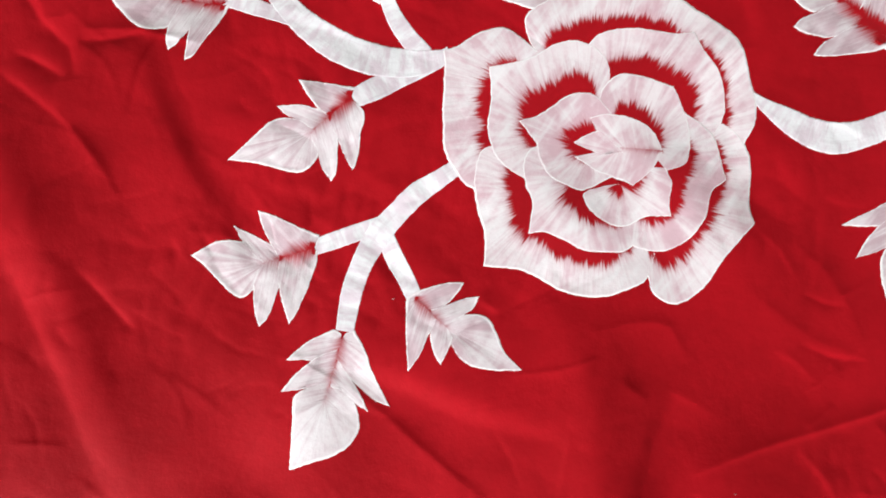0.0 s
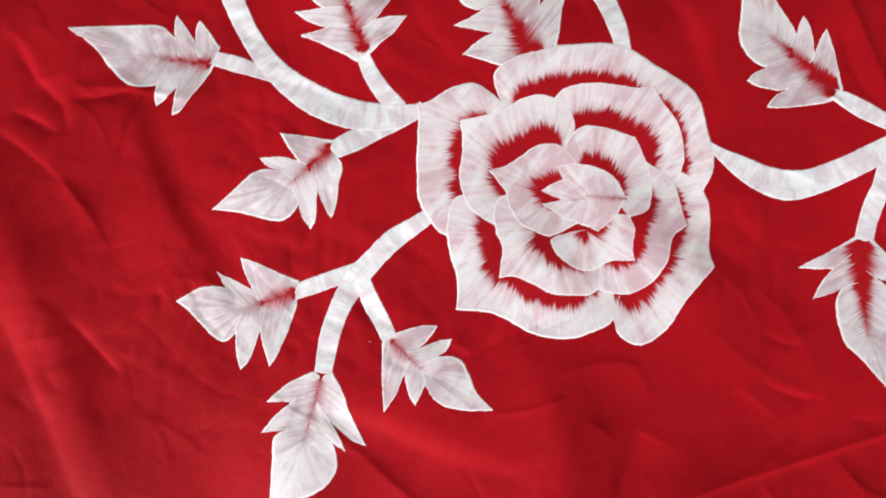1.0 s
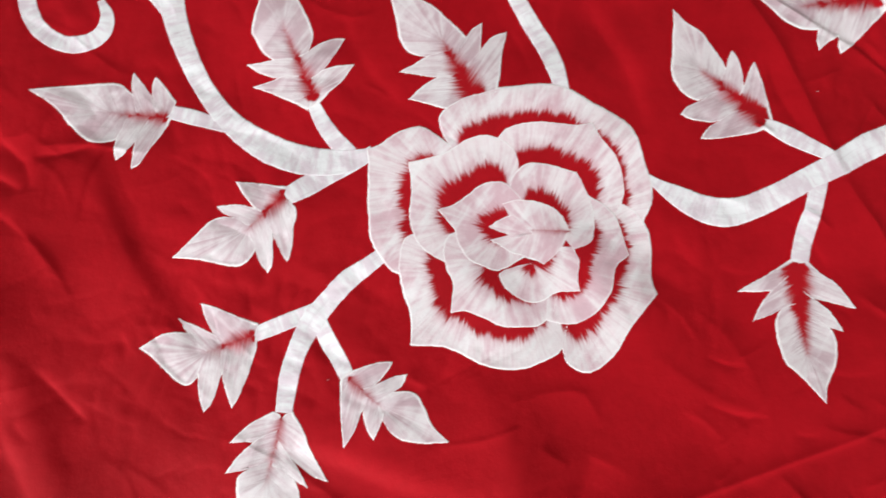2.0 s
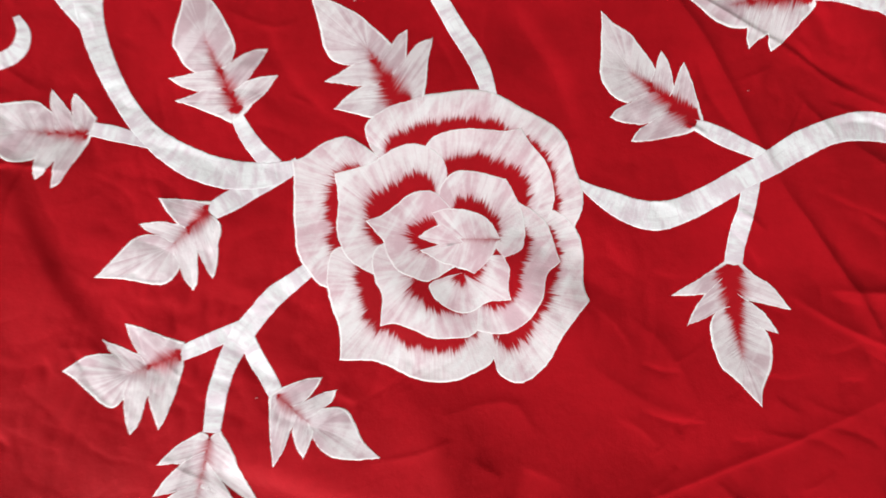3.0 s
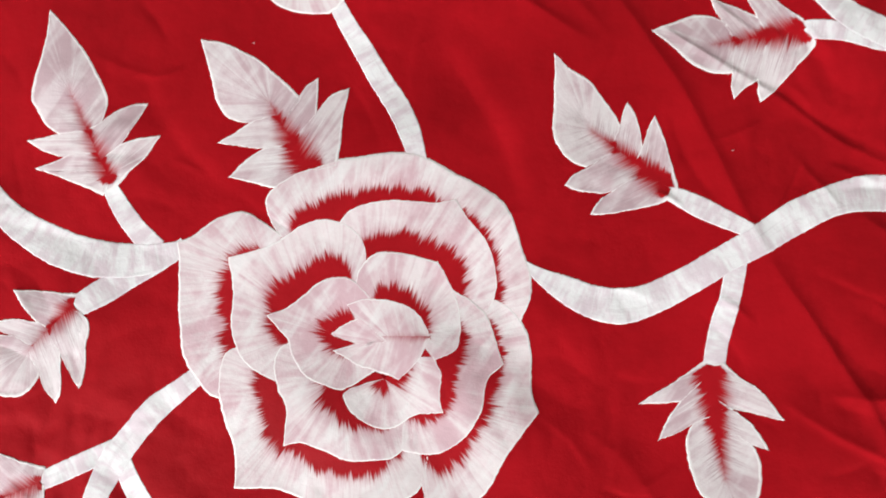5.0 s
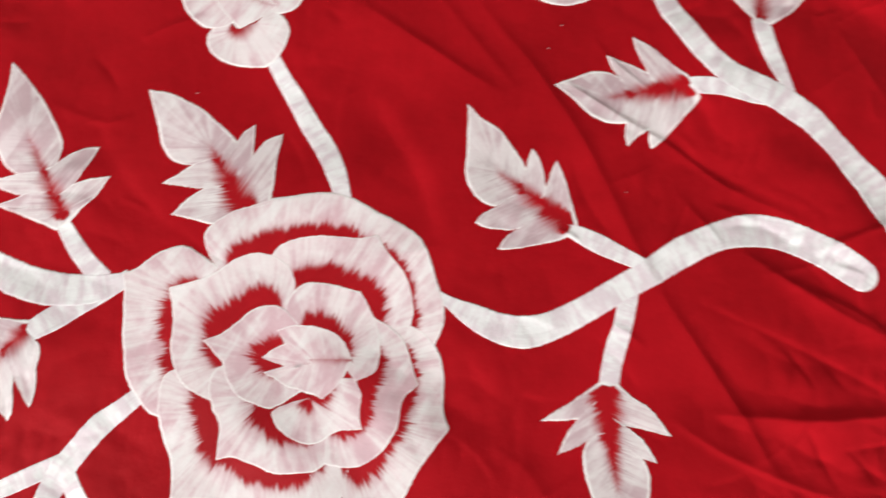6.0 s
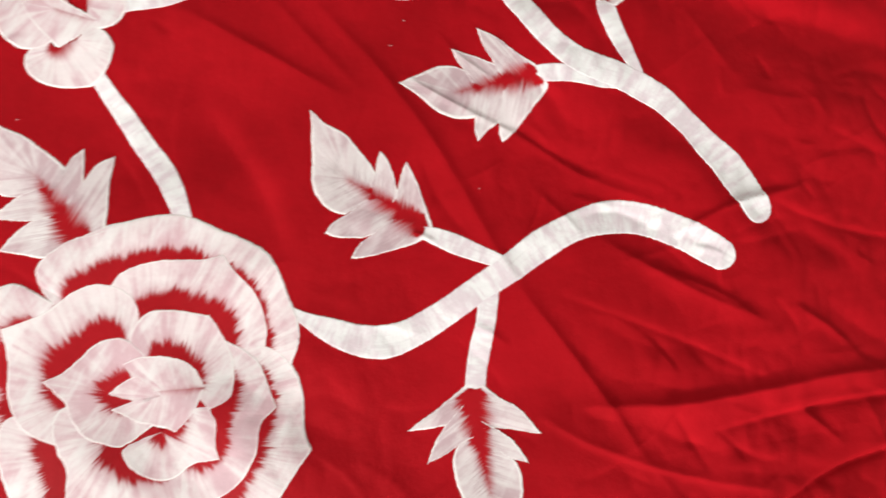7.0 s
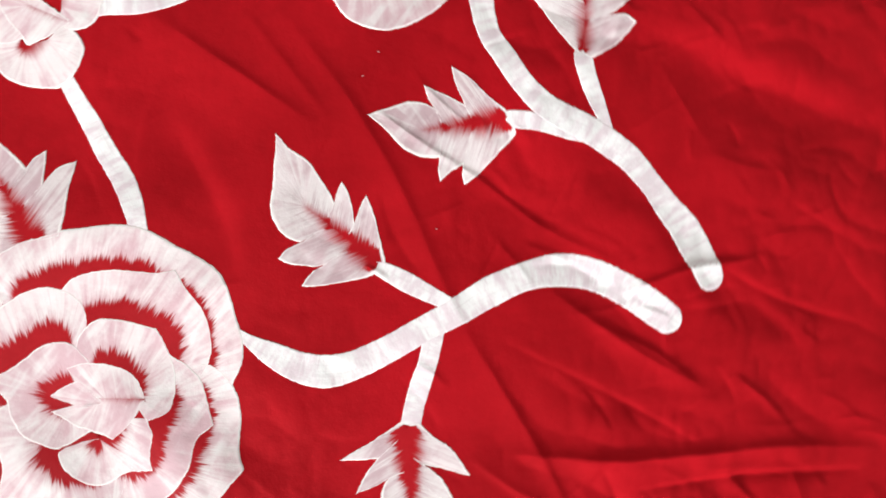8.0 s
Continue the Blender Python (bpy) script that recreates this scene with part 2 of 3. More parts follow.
# folds and facets of the eastern side
fold(1.45, 1.70, (16.0, 44.0), (22.8, 34.6), (28.3, 24.8), (31.8, 16.6), (34.8, 9.0), (37.4, 4.0))
fold(1.6, 1.35, (36.0, 6.0), (40.5, -1.8), (44.2, -8.7), (47.6, -16.0))
fold(-0.9, 0.60, (40.0, 4.6), (50.0, -0.8), (56.7, -4.7), (64.0, -9.4))
fold(3.3, 1.55, (40.0, -8.2), (52.0, -9.5), (62.5, -9.4), (72.3, -9.1), (84.0, -9.9))
fold(-2.4, 0.70, (55.0, -13.2), (66.6, -12.4), (74.1, -12.2), (82.0, -12.4))
fold(-3.6, 0.62, (60.4, -22.9), (68.8, -19.5), (75.9, -18.1), (83.6, -16.1))
fold(1.5, 0.80, (61.9, -20.9), (51.3, -17.5), (41.2, -12.5), (35.9, -8.4))
fold(1.3, 0.60, (65.6, -11.8), (67.6, -14.0), (70.2, -17.0))
fold(1.6, 0.80, (67.0, -0.5), (70.6, -3.4), (74.0, -7.2))
fold(1.4, 0.70, (51.0, 6.2), (58.2, 2.3), (62.5, -1.3))
fold(-0.35, 0.70, (39.5, 22.6), (45.0, 19.0), (52.2, 15.1), (55.4, 14.2))
fold(-1.4, 0.80, (66.5, 11.8), (74.0, 7.6), (84.1, 4.2))
# small folds between the upper leaves
fold(0.45, 0.70, (-34.3, 32.1), (-31.1, 30.4), (-27.0, 29.0), (-23.0, 30.0))
fold(-1.3, 2.40, (-28.8, 29.1), (-25.9, 22.1), (-20.2, 15.3))

for _ in range(170):
    # short sharp creases all over the cloth, fewer under the rose
    x, y = random.uniform(-75, 92), random.uniform(-42, 48)
    if math.hypot(x + 5, y) < 22 or (abs(x) < 42 and random.random() < 0.4):
        continue
    a, n = random.choice((0.25, -0.6, -0.9, 2.4, 1.2)) + random.uniform(-0.35, 0.35), random.uniform(1.5, 6)
    bend = random.uniform(-0.2, 0.2)
    fold(random.uniform(0.35, 0.95) * random.choice((-1, 1)) * (0.5 if x < -30 else 0.9), random.uniform(0.4, 1.2), (x, y), (x + n * math.cos(a), y + n * math.sin(a)),
         (x + 2 * n * math.cos(a + bend), y + 2 * n * math.sin(a + bend)))

for _ in range(150):
    # finer wrinkles towards both ends of the cloth
    x, y = random.choice((random.uniform(-78, -38), random.uniform(34, 90))), random.uniform(-42, 48)
    a, n = random.choice((-0.55, -0.8, 0.3, 1.9)) + random.uniform(-0.3, 0.3), random.uniform(1.2, 5)
    bend = random.uniform(-0.3, 0.3)
    fold(random.uniform(0.4, 1.15) * random.choice((-1, 1)) * (0.4 if x < 0 else 0.8), random.uniform(0.4, 0.9), (x, y), (x + n * math.cos(a), y + n * math.sin(a)),
         (x + 2 * n * math.cos(a + bend), y + 2 * n * math.sin(a + bend)))

for _ in range(46):
    # fine wrinkles south-east of the rose
    x, y = random.uniform(16, 62), random.uniform(-42, -12)
    a, n = random.choice((-0.5, 0.35, 2.3)) + random.uniform(-0.3, 0.3), random.uniform(1.5, 4)
    fold(random.uniform(0.3, 0.9) * random.choice((-1, 1)), random.uniform(0.4, 0.8), (x, y), (x + n * math.cos(a), y + n * math.sin(a)),
         (x + 2 * n * math.cos(a + 0.15), y + 2 * n * math.sin(a + 0.15)))

WAVES = []
for count, length, amp in ((7, 30.0, 1.1), (9, 13.0, 0.4)):
    for _ in range(count):
        a = random.uniform(0, math.tau)
        k = math.tau / (length * random.uniform(0.7, 1.4))
        WAVES.append((k * math.cos(a), k * math.sin(a), random.uniform(0, math.tau), amp * random.uniform(0.5, 1.3)))


def field(x, y, seed):
    """Gradient noise of unit cell, for the crumple."""
    ix, iy = np.floor(x).astype(np.int64), np.floor(y).astype(np.int64)
    fx, fy = x - ix, y - iy
    total = 0
    for cx in (0, 1):
        for cy in (0, 1):
            a = np.sin((ix + cx) * 127.1 + (iy + cy) * 311.7 + seed * 74.7) * 43758.5453
            a = (a - np.floor(a)) * math.tau
            dx, dy = fx - cx, fy - cy
            wx = 1 - np.abs(dx) ** 3 * (np.abs(dx) * (np.abs(dx) * 6 - 15) + 10)
            wy = 1 - np.abs(dy) ** 3 * (np.abs(dy) * (np.abs(dy) * 6 - 15) + 10)
            total = total + wx * wy * (np.cos(a) * dx + np.sin(a) * dy)
    return total


def crumple(x, y):
    """Fine wrinkles in mm: sharp valleys between soft facets, stronger in some places than in others."""
    wx, wy = x + 2.5 * field(x / 9, y / 9, 5), y + 2.5 * field(x / 9, y / 9, 6)
    much = np.clip(0.5 + 1.3 * field(x / 26, y / 26, 7) + 0.35 * np.tanh((np.abs(x - 8) - 38) / 12) - 0.45 * np.clip((-28 - x) / 12, 0, 1), 0.12, 1.2)
    return much * (4.4 * np.abs(field(wx / 9 + wy / 22, wy / 6.5, 1)) + 2.0 * np.abs(field(wx / 3.6, wy / 4.6 - wx / 12, 2)) + 0.55 * field(wx / 1.6, wy / 1.6, 3))


def height(x, y):
    """The cloth's height in metres at places in centimetres."""
    x, y = np.asarray(x, float), np.asarray(y, float)
    h = crumple(x, y)
    wx, wy = x + 2.0 * np.sin(y * 0.11 + 1.0), y + 2.0 * np.sin(x * 0.13)
    for kx, ky, ph, amp in WAVES:
        h += amp * np.sin(kx * wx + ky * wy + ph)
    # a gentle rise towards the western side, added to darken that side
    rise = np.clip(-46 - x, 0, 30)
    h += 1.1 * rise * rise / (rise + 8)
    steep = np.clip(-60 - x, 0, 25)
    h += 0.4 * steep * steep / (steep + 5)
    # low swells south and north-east, shallow hollow between: added for broad light and shade
    for sx, sy, size, up in ((2, -51, 20.0, 12.0), (76, 34, 24.0, 8.0), (27, -8, 12.0, -4.0)):
        h += up * np.exp(-((x - sx) ** 2 + (y - sy) ** 2) / size ** 2)
    for amp, width, line in FOLDS:
        near = (x > line[:, 0].min() - 4 * width) & (x < line[:, 0].max() + 4 * width) & (y > line[:, 1].min() - 4 * width) & (y < line[:, 1].max() + 4 * width)
        if not near.any():
            continue
        px, py = x[near], y[near]
        best, side, along = np.full(px.shape, 1e9), np.zeros(px.shape), np.zeros(px.shape)
        n = len(line) - 1
        for i in range(n):
            ax, ay = line[i]
            dx, dy = line[i + 1] - line[i]
            t = np.clip(((px - ax) * dx + (py - ay) * dy) / (dx * dx + dy * dy), 0, 1)
            ex, ey = px - ax - t * dx, py - ay - t * dy
            d = np.hypot(ex, ey)
            hit = d < best
            best = np.where(hit, d, best)
            side = np.where(hit, np.sign(dx * ey - dy * ex), side)
            along = np.where(hit, (i + t) / n, along)
        w = np.where(side > 0, width * 0.65, width * 1.7)
        shape = np.exp(-(best / w) ** 2) if width > 1.7 else np.exp(0.2 - np.sqrt((best / w) ** 2 * 1.6 + 0.02))
        h[near] += amp * shape * np.clip(np.sin(np.pi * along), 0, 1) ** 0.6
    return h * 0.001


def sheet():
    """One sheet of cotton with a hem that hangs to the floor at its border."""
    xs = np.concatenate([np.linspace(-115, -82, 12)[:-1], np.arange(-82, 94, 0.26), np.linspace(94, 125, 12)])
    ys = np.concatenate([np.linspace(-85, -48, 12)[:-1], np.arange(-48, 52, 0.26), np.linspace(52, 88, 12)])
    gx, gy = np.meshgrid(xs, ys)
    z = height(gx.ravel(), gy.ravel())
    border = (gx == xs[0]) | (gx == xs[-1]) | (gy == ys[0]) | (gy == ys[-1])
    z = np.where(border.ravel(), GROUND + 0.001, z)
    verts = np.stack([gx.ravel() / 100, gy.ravel() / 100, z], 1)
    n, m = len(xs), len(ys)
    i = (np.arange(m - 1)[:, None] * n + np.arange(n - 1)[None, :]).ravel()
    faces = np.stack([i, i + 1, i + n + 1, i + n], 1)
    me = bpy.data.meshes.new("bedsheet")
    me.from_pydata(verts.tolist(), [], faces.tolist())
    me.polygons.foreach_set("use_smooth", [True] * len(me.polygons))
    me.materials.append(COTTON)
    return tagged(new("bedsheet", me), "creased red cotton bedsheet with white hand-painted roses and leaves", "bedsheet")


SHEET = sheet()

# ---- the painted flowers ----
LEAF = "white painted leaf fading to red along its midrib"
ROSE = "large white painted rose with red brushed petal bases"
BUD = "small white painted rosebud at the end of a stem"
UPPER = "white painted petal of another flower"


def part(name, verts, faces, mat, parent, label="", uvs=None):
    # triangles that all face up, also where brush strokes cross
    p = np.asarray(verts)
    q = np.asarray(faces)
    tri = np.concatenate([q[:, [0, 1, 2]], q[:, [0, 2, 3]]])
    a, b, c = p[tri[:, 0]], p[tri[:, 1]], p[tri[:, 2]]
    area = (b[:, 0] - a[:, 0]) * (c[:, 1] - a[:, 1]) - (b[:, 1] - a[:, 1]) * (c[:, 0] - a[:, 0])
    tri = np.where((area < 0)[:, None], tri[:, ::-1], tri)[np.abs(area) > 1e-10]
    me = bpy.data.meshes.new(name)
    me.from_pydata(verts, [], tri.tolist())
    me.polygons.foreach_set("use_smooth", [True] * len(me.polygons))
    me.materials.append(mat)
    if uvs is not None:
        index = np.empty(len(me.loops), dtype=np.int32)
        me.loops.foreach_get("vertex_index", index)
        for layer, values in uvs.items():
            me.uv_layers.new(name=layer).data.foreach_set("uv", np.asarray(values, dtype=np.float32)[index].ravel())
    ob = new(name, me)
    ob.parent = parent
    return tagged(ob, label)


def lay(points, lift):
    """Points in centimetres laid on the cloth, lift mm above it."""
    z = height(points[:, 0], points[:, 1])
    return np.column_stack([points / 100, z + lift * 0.001])


def strip(name, edge, inner, values, rims, lift, mat, parent, label):
    """A coat of paint between an edge and the inner line that each of its points runs to; it has a small raised rim."""
    n = len(edge)
    reach = np.linalg.norm(edge - inner, axis=1).max()
    rows = max(5, int(reach / 0.28))
    steps = np.concatenate([[0.0, 0.012], np.linspace(0.03, 1.0, rows)])
    out = (edge - inner) / np.maximum(np.linalg.norm(edge - inner, axis=1), 0.05)[:, None]
    pts, stroke, rim, lifts = [edge + out * 0.13], [np.column_stack([values[0], values[1] * 0])], [np.column_stack([rims[0] * 0, rims[1]])], [np.full(n, lift - 0.4)]
    for s in steps:
        pts.append(edge + (inner - edge) * s)
        stroke.append(np.column_stack([values[0], values[1] * s]))
        rim.append(np.column_stack([rims[0] * s, rims[1]]))
        lifts.append(np.full(n, lift + (0.05 if s <= 0.012 else 0.0)))
    verts = lay(np.concatenate(pts), np.concatenate(lifts))
    rows = len(pts)
    faces = []
    for r in range(rows - 1):
        for k in range(n - 1):
            a = r * n + k
            faces.append((a, a + 1, a + n + 1, a + n))
    return part(name, verts.tolist(), faces, mat, parent, label, {"stroke": np.concatenate(stroke), "rim": np.concatenate(rim)})


def petal(name, knots, base, layer, parent=None, band=0.0, core=0.0, label="", slant=0.25):
    """A painted petal or leaflet. Its edge runs through knots; the brush strokes run from there to the line base.
    band: how far the white reaches in, cm, or that at both ends; or core: how far from the base line it stops."""
    edge = spline(knots, 0.26)
    wobble = np.cumsum(np.random.normal(0, 0.02, edge.shape), axis=0)
    edge = edge + wobble - np.linspace(0, 1, len(edge))[:, None] * wobble[-1] + np.random.normal(0, 0.017, edge.shape)
    b0, b1 = np.array(base[0][:2]), np.array(base[1][:2])
    way = b1 - b0
    length = max(np.linalg.norm(way), 1e-6)
    way = way / length
    along = (edge - b0) @ way
    off = np.abs((edge - b0) @ np.array([-way[1], way[0]]))
    t = np.clip(along - slant * off, 0, length)
    inner = b0 + t[:, None] * way
    # the ends reach a little over their neighbours
    ahead, behind = edge[-1] - edge[-3], edge[0] - edge[2]
    edge = np.vstack([edge[0] + behind / np.linalg.norm(behind) * 0.25, edge, edge[-1] + ahead / np.linalg.norm(ahead) * 0.25])
    outward = np.sign(t[[0, -1]] - t.mean())
    inner = np.vstack([inner[0] + way * outward[0] * 0.15, inner, inner[-1] + way * outward[1] * 0.15])
    t = np.concatenate([t[:1], t, t[-1:]])
    arc = np.concatenate([[0], np.cumsum(np.linalg.norm(np.diff(edge, axis=0), axis=1))])
    reach = np.maximum(np.linalg.norm(edge - inner, axis=1), 0.05)
    if band:
        # the white reaches deeper behind a pointed tip
        tips = [np.linalg.norm(edge - np.array(k[:2]), axis=1) for k in knots if len(k) > 2]
        deep = sum(np.exp(-(d / 1.7) ** 2) for d in tips) if tips else 0.0
        first, last = band if isinstance(band, tuple) else (band, band)
        value = reach / ((first + (last - first) * arc / arc[-1]) * 1.06 * (1 + 0.4 * deep))
        loose = np.ones(len(edge))
    else:
        stop = core * np.clip(1.05 - t / length, 0, 1) ** 0.7
        value = reach / np.maximum(reach - stop, reach * 0.3) * (0.86 + 0.14 * stop / core) if core else reach / reach * 0.92
        loose = np.clip(2.4 * stop / reach, 0.34 if core else 0.5, 0.75)
    return strip(name, edge, inner, (arc, value), (reach, loose), (0.34 if slant > 0.4 else 0.46) + (0.035 if slant > 0.4 else 0.05) * layer, LEAF_PAINT if slant > 0.4 else PETAL_PAINT, parent or SHEET, label)


def leaf(midrib, core, blade, lobes):
    """A painted leaf: a pointed blade with smaller side leaflets along its midrib."""
    ob = petal("painted_leaf", blade, midrib, 0, core=core, label=LEAF, slant=0.5)
    b0, b1 = np.array(midrib[0][:2]), np.array(midrib[1][:2])
    length = np.linalg.norm(b1 - b0)
    way = (b1 - b0) / length
    for i, lobe in enumerate(lobes):
        # the sides run on from the notches halfway to the midrib, over their neighbours
        roots = []
        middle = np.mean([float(np.dot(np.array(p[:2]) - b0, way)) for p in (lobe[0], lobe[-1])])
        for k in (0, -1):
            p = np.array(lobe[k][:2])
            along, off = float(np.dot(p - b0, way)), abs(float(np.dot(p - b0, (-way[1], way[0]))))
            q = b0 + way * min(max(along - 0.5 * off, 0.0), length)
            lap = way * 0.3 * np.sign(along - middle)
            roots.append(tuple(p + (q - p) * 0.55 + lap) if off > 1.0 else tuple(p))
        first, last = lobe[0][:2], lobe[-1][:2]
        lobe = [*([roots[0]] if roots[0] != tuple(first) else []), (*first, 1), *lobe[1:-1], (*last, 1), *([roots[1]] if roots[1] != tuple(last) else [])]
        petal("leaflet", lobe, midrib, 1.2 + 1.4 * i, ob, core=core, slant=0.5)
    return ob


def stem(knots, layer, rounded):
    """A painted stem: a ribbon (x, y, width) with brushed, slightly uneven sides."""
    line = spline([k[:2] for k in knots], 0.27)
    arc = np.concatenate([[0], np.cumsum(np.linalg.norm(np.diff(line, axis=0), axis=1))])
    marks = [arc[int(np.argmin(np.linalg.norm(line - np.array(k[:2]), axis=1)))] for k in knots]
    half = np.interp(arc, marks, [k[2] / 2 for k in knots])
    half = np.convolve(np.pad(half, 3, mode="edge"), np.ones(7) / 7, "valid")
    if rounded:
        grow = half[-1]
        tip = line[-1] - line[-4]
        tip = tip / np.linalg.norm(tip)
        turns = np.linspace(0.15, math.pi / 2, 9)
        line = np.concatenate([line, line[-1] + np.sin(turns)[:, None] * tip * grow])
        half = np.concatenate([half, grow * np.maximum(np.cos(turns), 0.05)])
        arc = np.concatenate([arc, arc[-1] + np.sin(turns) * grow])
    half = half * (1 + np.random.normal(0, 0.016, half.shape))
    d = np.gradient(line, axis=0)
    side = np.column_stack([-d[:, 1], d[:, 0]]) / np.linalg.norm(d, axis=1)[:, None]
    lift = 0.3 + 0.07 * layer
    inside = np.linspace(-0.86, 0.86, max(4, int(half.max() * 2 / 0.27)))
    across = [(-1.04, lift - 0.3), (-1.0, lift), (-0.94, lift + 0.04), *[(s, lift) for s in inside], (0.94, lift + 0.04), (1.0, lift), (1.04, lift - 0.3)]
    pts = np.concatenate([line + side * (half * s)[:, None] for s, _ in across])
    lifts = np.concatenate([np.full(len(line), z) for _, z in across])
    stroke = np.concatenate([np.column_stack([half * s, arc]) for s, _ in across])
    n = len(line)
    faces = [(r * n + k, r * n + k + 1, (r + 1) * n + k + 1, (r + 1) * n + k) for r in range(len(across) - 1) for k in range(n - 1)]
    return part("painted_stem", lay(pts, lifts).tolist(), [f[::-1] for f in faces], STEM_PAINT, SHEET, "white painted stem with faint pink brush marks",
                {"stroke": stroke, "rim": stroke})


def lint(x, y):
    """A speck of lint on the cloth."""
    line = np.array([[x, y], [x + 0.1, y + 0.04], [x + 0.18, y + 0.01], [x + 0.28, y + 0.07]])
    pts = np.concatenate([line, line + [0.01, 0.04], line + [0.0, 0.08]])
    z = np.concatenate([np.full(4, 0.1), np.full(4, 0.7), np.full(4, 0.1)])
    faces = [(r * 4 + k, r * 4 + k + 1, r * 4 + k + 5, r * 4 + k + 4) for r in range(2) for k in range(3)]
    ob = part("lint_speck", lay(pts, z).tolist(), faces, LINT, None)
    return tagged(ob, "tiny pale speck of lint on the red cloth", "lint", "lint specks")


stem([(-51.20, 16.70, 1.69), (-48.10, 15.90, 2.01), (-45.10, 15.00, 1.68), (-41.40, 13.90, 1.50)], 0, False)
stem([(-35.60, 5.00, 2.11), (-33.20, 6.30, 2.71), (-30.30, 7.80, 2.38), (-26.70, 9.50, 1.97), (-24.50, 11.00, 1.28)], 0, False)
stem([(-24.30, 10.70, 1.28), (-26.60, 9.90, 2.55), (-29.60, 9.50, 3.36), (-34.00, 10.00, 3.78), (-38.55, 11.85, 3.65), (-43.15, 15.30, 2.75), (-46.85, 20.25, 2.40), (-49.35, 25.75, 2.65), (-50.80, 30.60, 3.00), (-51.40, 35.50, 3.86), (-51.50, 40.40, 4.27)], 1, False)
stem([(-50.50, 29.80, 2.56), (-53.30, 33.50, 2.88), (-56.40, 37.30, 2.72), (-60.70, 39.50, 2.41), (-65.20, 38.90, 2.10), (-68.50, 35.80, 2.10), (-68.80, 31.40, 2.10), (-67.40, 27.70, 2.10), (-64.40, 25.50, 2.10), (-61.50, 25.60, 2.10), (-59.50, 27.00, 2.00), (-58.90, 29.30, 1.60), (-59.80, 31.40, 0.80)], 0, False)
stem([(-32.20, 17.30, 1.56), (-31.10, 15.00, 1.98), (-29.60, 12.80, 2.17), (-27.60, 10.50, 2.40)], 0, False)
stem([(-23.40, -2.60, 1.82), (-25.50, -4.10, 2.08), (-27.80, -5.70, 2.53), (-30.30, -8.30, 2.47), (-32.20, -10.60, 2.94), (-34.00, -14.00, 2.42), (-35.10, -17.60, 2.40), (-35.70, -21.90, 1.98)], 1, False)
stem([(-39.60, -12.30, 1.82), (-37.40, -11.50, 1.96), (-34.80, -10.50, 1.95), (-31.60, -9.40, 2.08)], 0, False)
stem([(-27.90, -17.60, 1.83), (-29.00, -15.40, 1.95), (-30.30, -13.20, 2.15), (-31.80, -10.00, 1.81)], 0, False)
stem([(-7.60, 35.80, 1.69), (-6.50, 33.50, 1.87), (-5.10, 30.90, 2.16), (-3.40, 27.50, 2.28), (-1.60, 24.30, 2.43), (-0.50, 21.40, 2.24), (0.20, 18.40, 1.81)], 0, False)
stem([(10.50, 6.90, 0.74), (12.20, 5.60, 1.45), (14.40, 4.20, 2.68), (17.20, 2.70, 3.28), (20.10, 2.00, 3.65), (23.30, 2.50, 3.16), (27.40, 4.20, 2.92), (31.50, 6.30, 2.80), (35.00, 7.90, 3.03), (39.30, 10.20, 3.39), (43.60, 11.80, 3.16), (47.70, 12.30, 3.82), (51.60, 11.50, 3.55), (55.30, 9.50, 3.55), (58.20, 7.30, 3.59), (59.60, 6.20, 3.30)], 1, True)
stem([(25.40, 13.90, 1.20), (27.60, 12.80, 1.93), (29.70, 11.60, 2.24), (32.30, 10.10, 1.81), (35.10, 8.60, 1.33)], 0, False)
stem([(29.50, -4.60, 2.21), (29.95, -2.60, 2.17), (30.75, -0.10, 2.30), (31.70, 2.40, 2.08), (32.40, 5.00, 2.25), (33.10, 6.70, 1.56)], 0, False)
stem([(39.70, 48.70, 2.66), (39.70, 44.60, 2.81), (40.40, 40.60, 2.52), (41.90, 37.90, 2.67), (44.00, 34.20, 2.55), (46.95, 31.10, 2.95), (51.30, 28.70, 3.10), (54.30, 26.75, 3.05), (56.60, 24.90, 2.95), (59.00, 21.70, 2.55), (60.60, 19.10, 3.05), (62.30, 16.75, 3.55), (63.70, 13.65, 3.70), (64.90, 10.75, 3.10)], 1, True)
stem([(41.40, 30.00, 1.95), (43.50, 29.90, 2.05), (46.20, 29.40, 1.95), (49.50, 28.20, 1.70), (51.50, 27.40, 0.78)], 0, False)
stem([(51.50, 38.80, 1.26), (51.30, 37.30, 2.17), (51.80, 34.70, 2.10), (52.70, 31.90, 1.89), (53.90, 28.60, 1.04)], 0, False)
stem([(-5.60, 43.60, 1.80), (-3.10, 44.10, 2.04), (-0.00, 44.20, 2.21), (3.10, 44.80, 2.24), (6.30, 46.00, 1.83), (10.20, 48.60, 1.56)], 0, False)
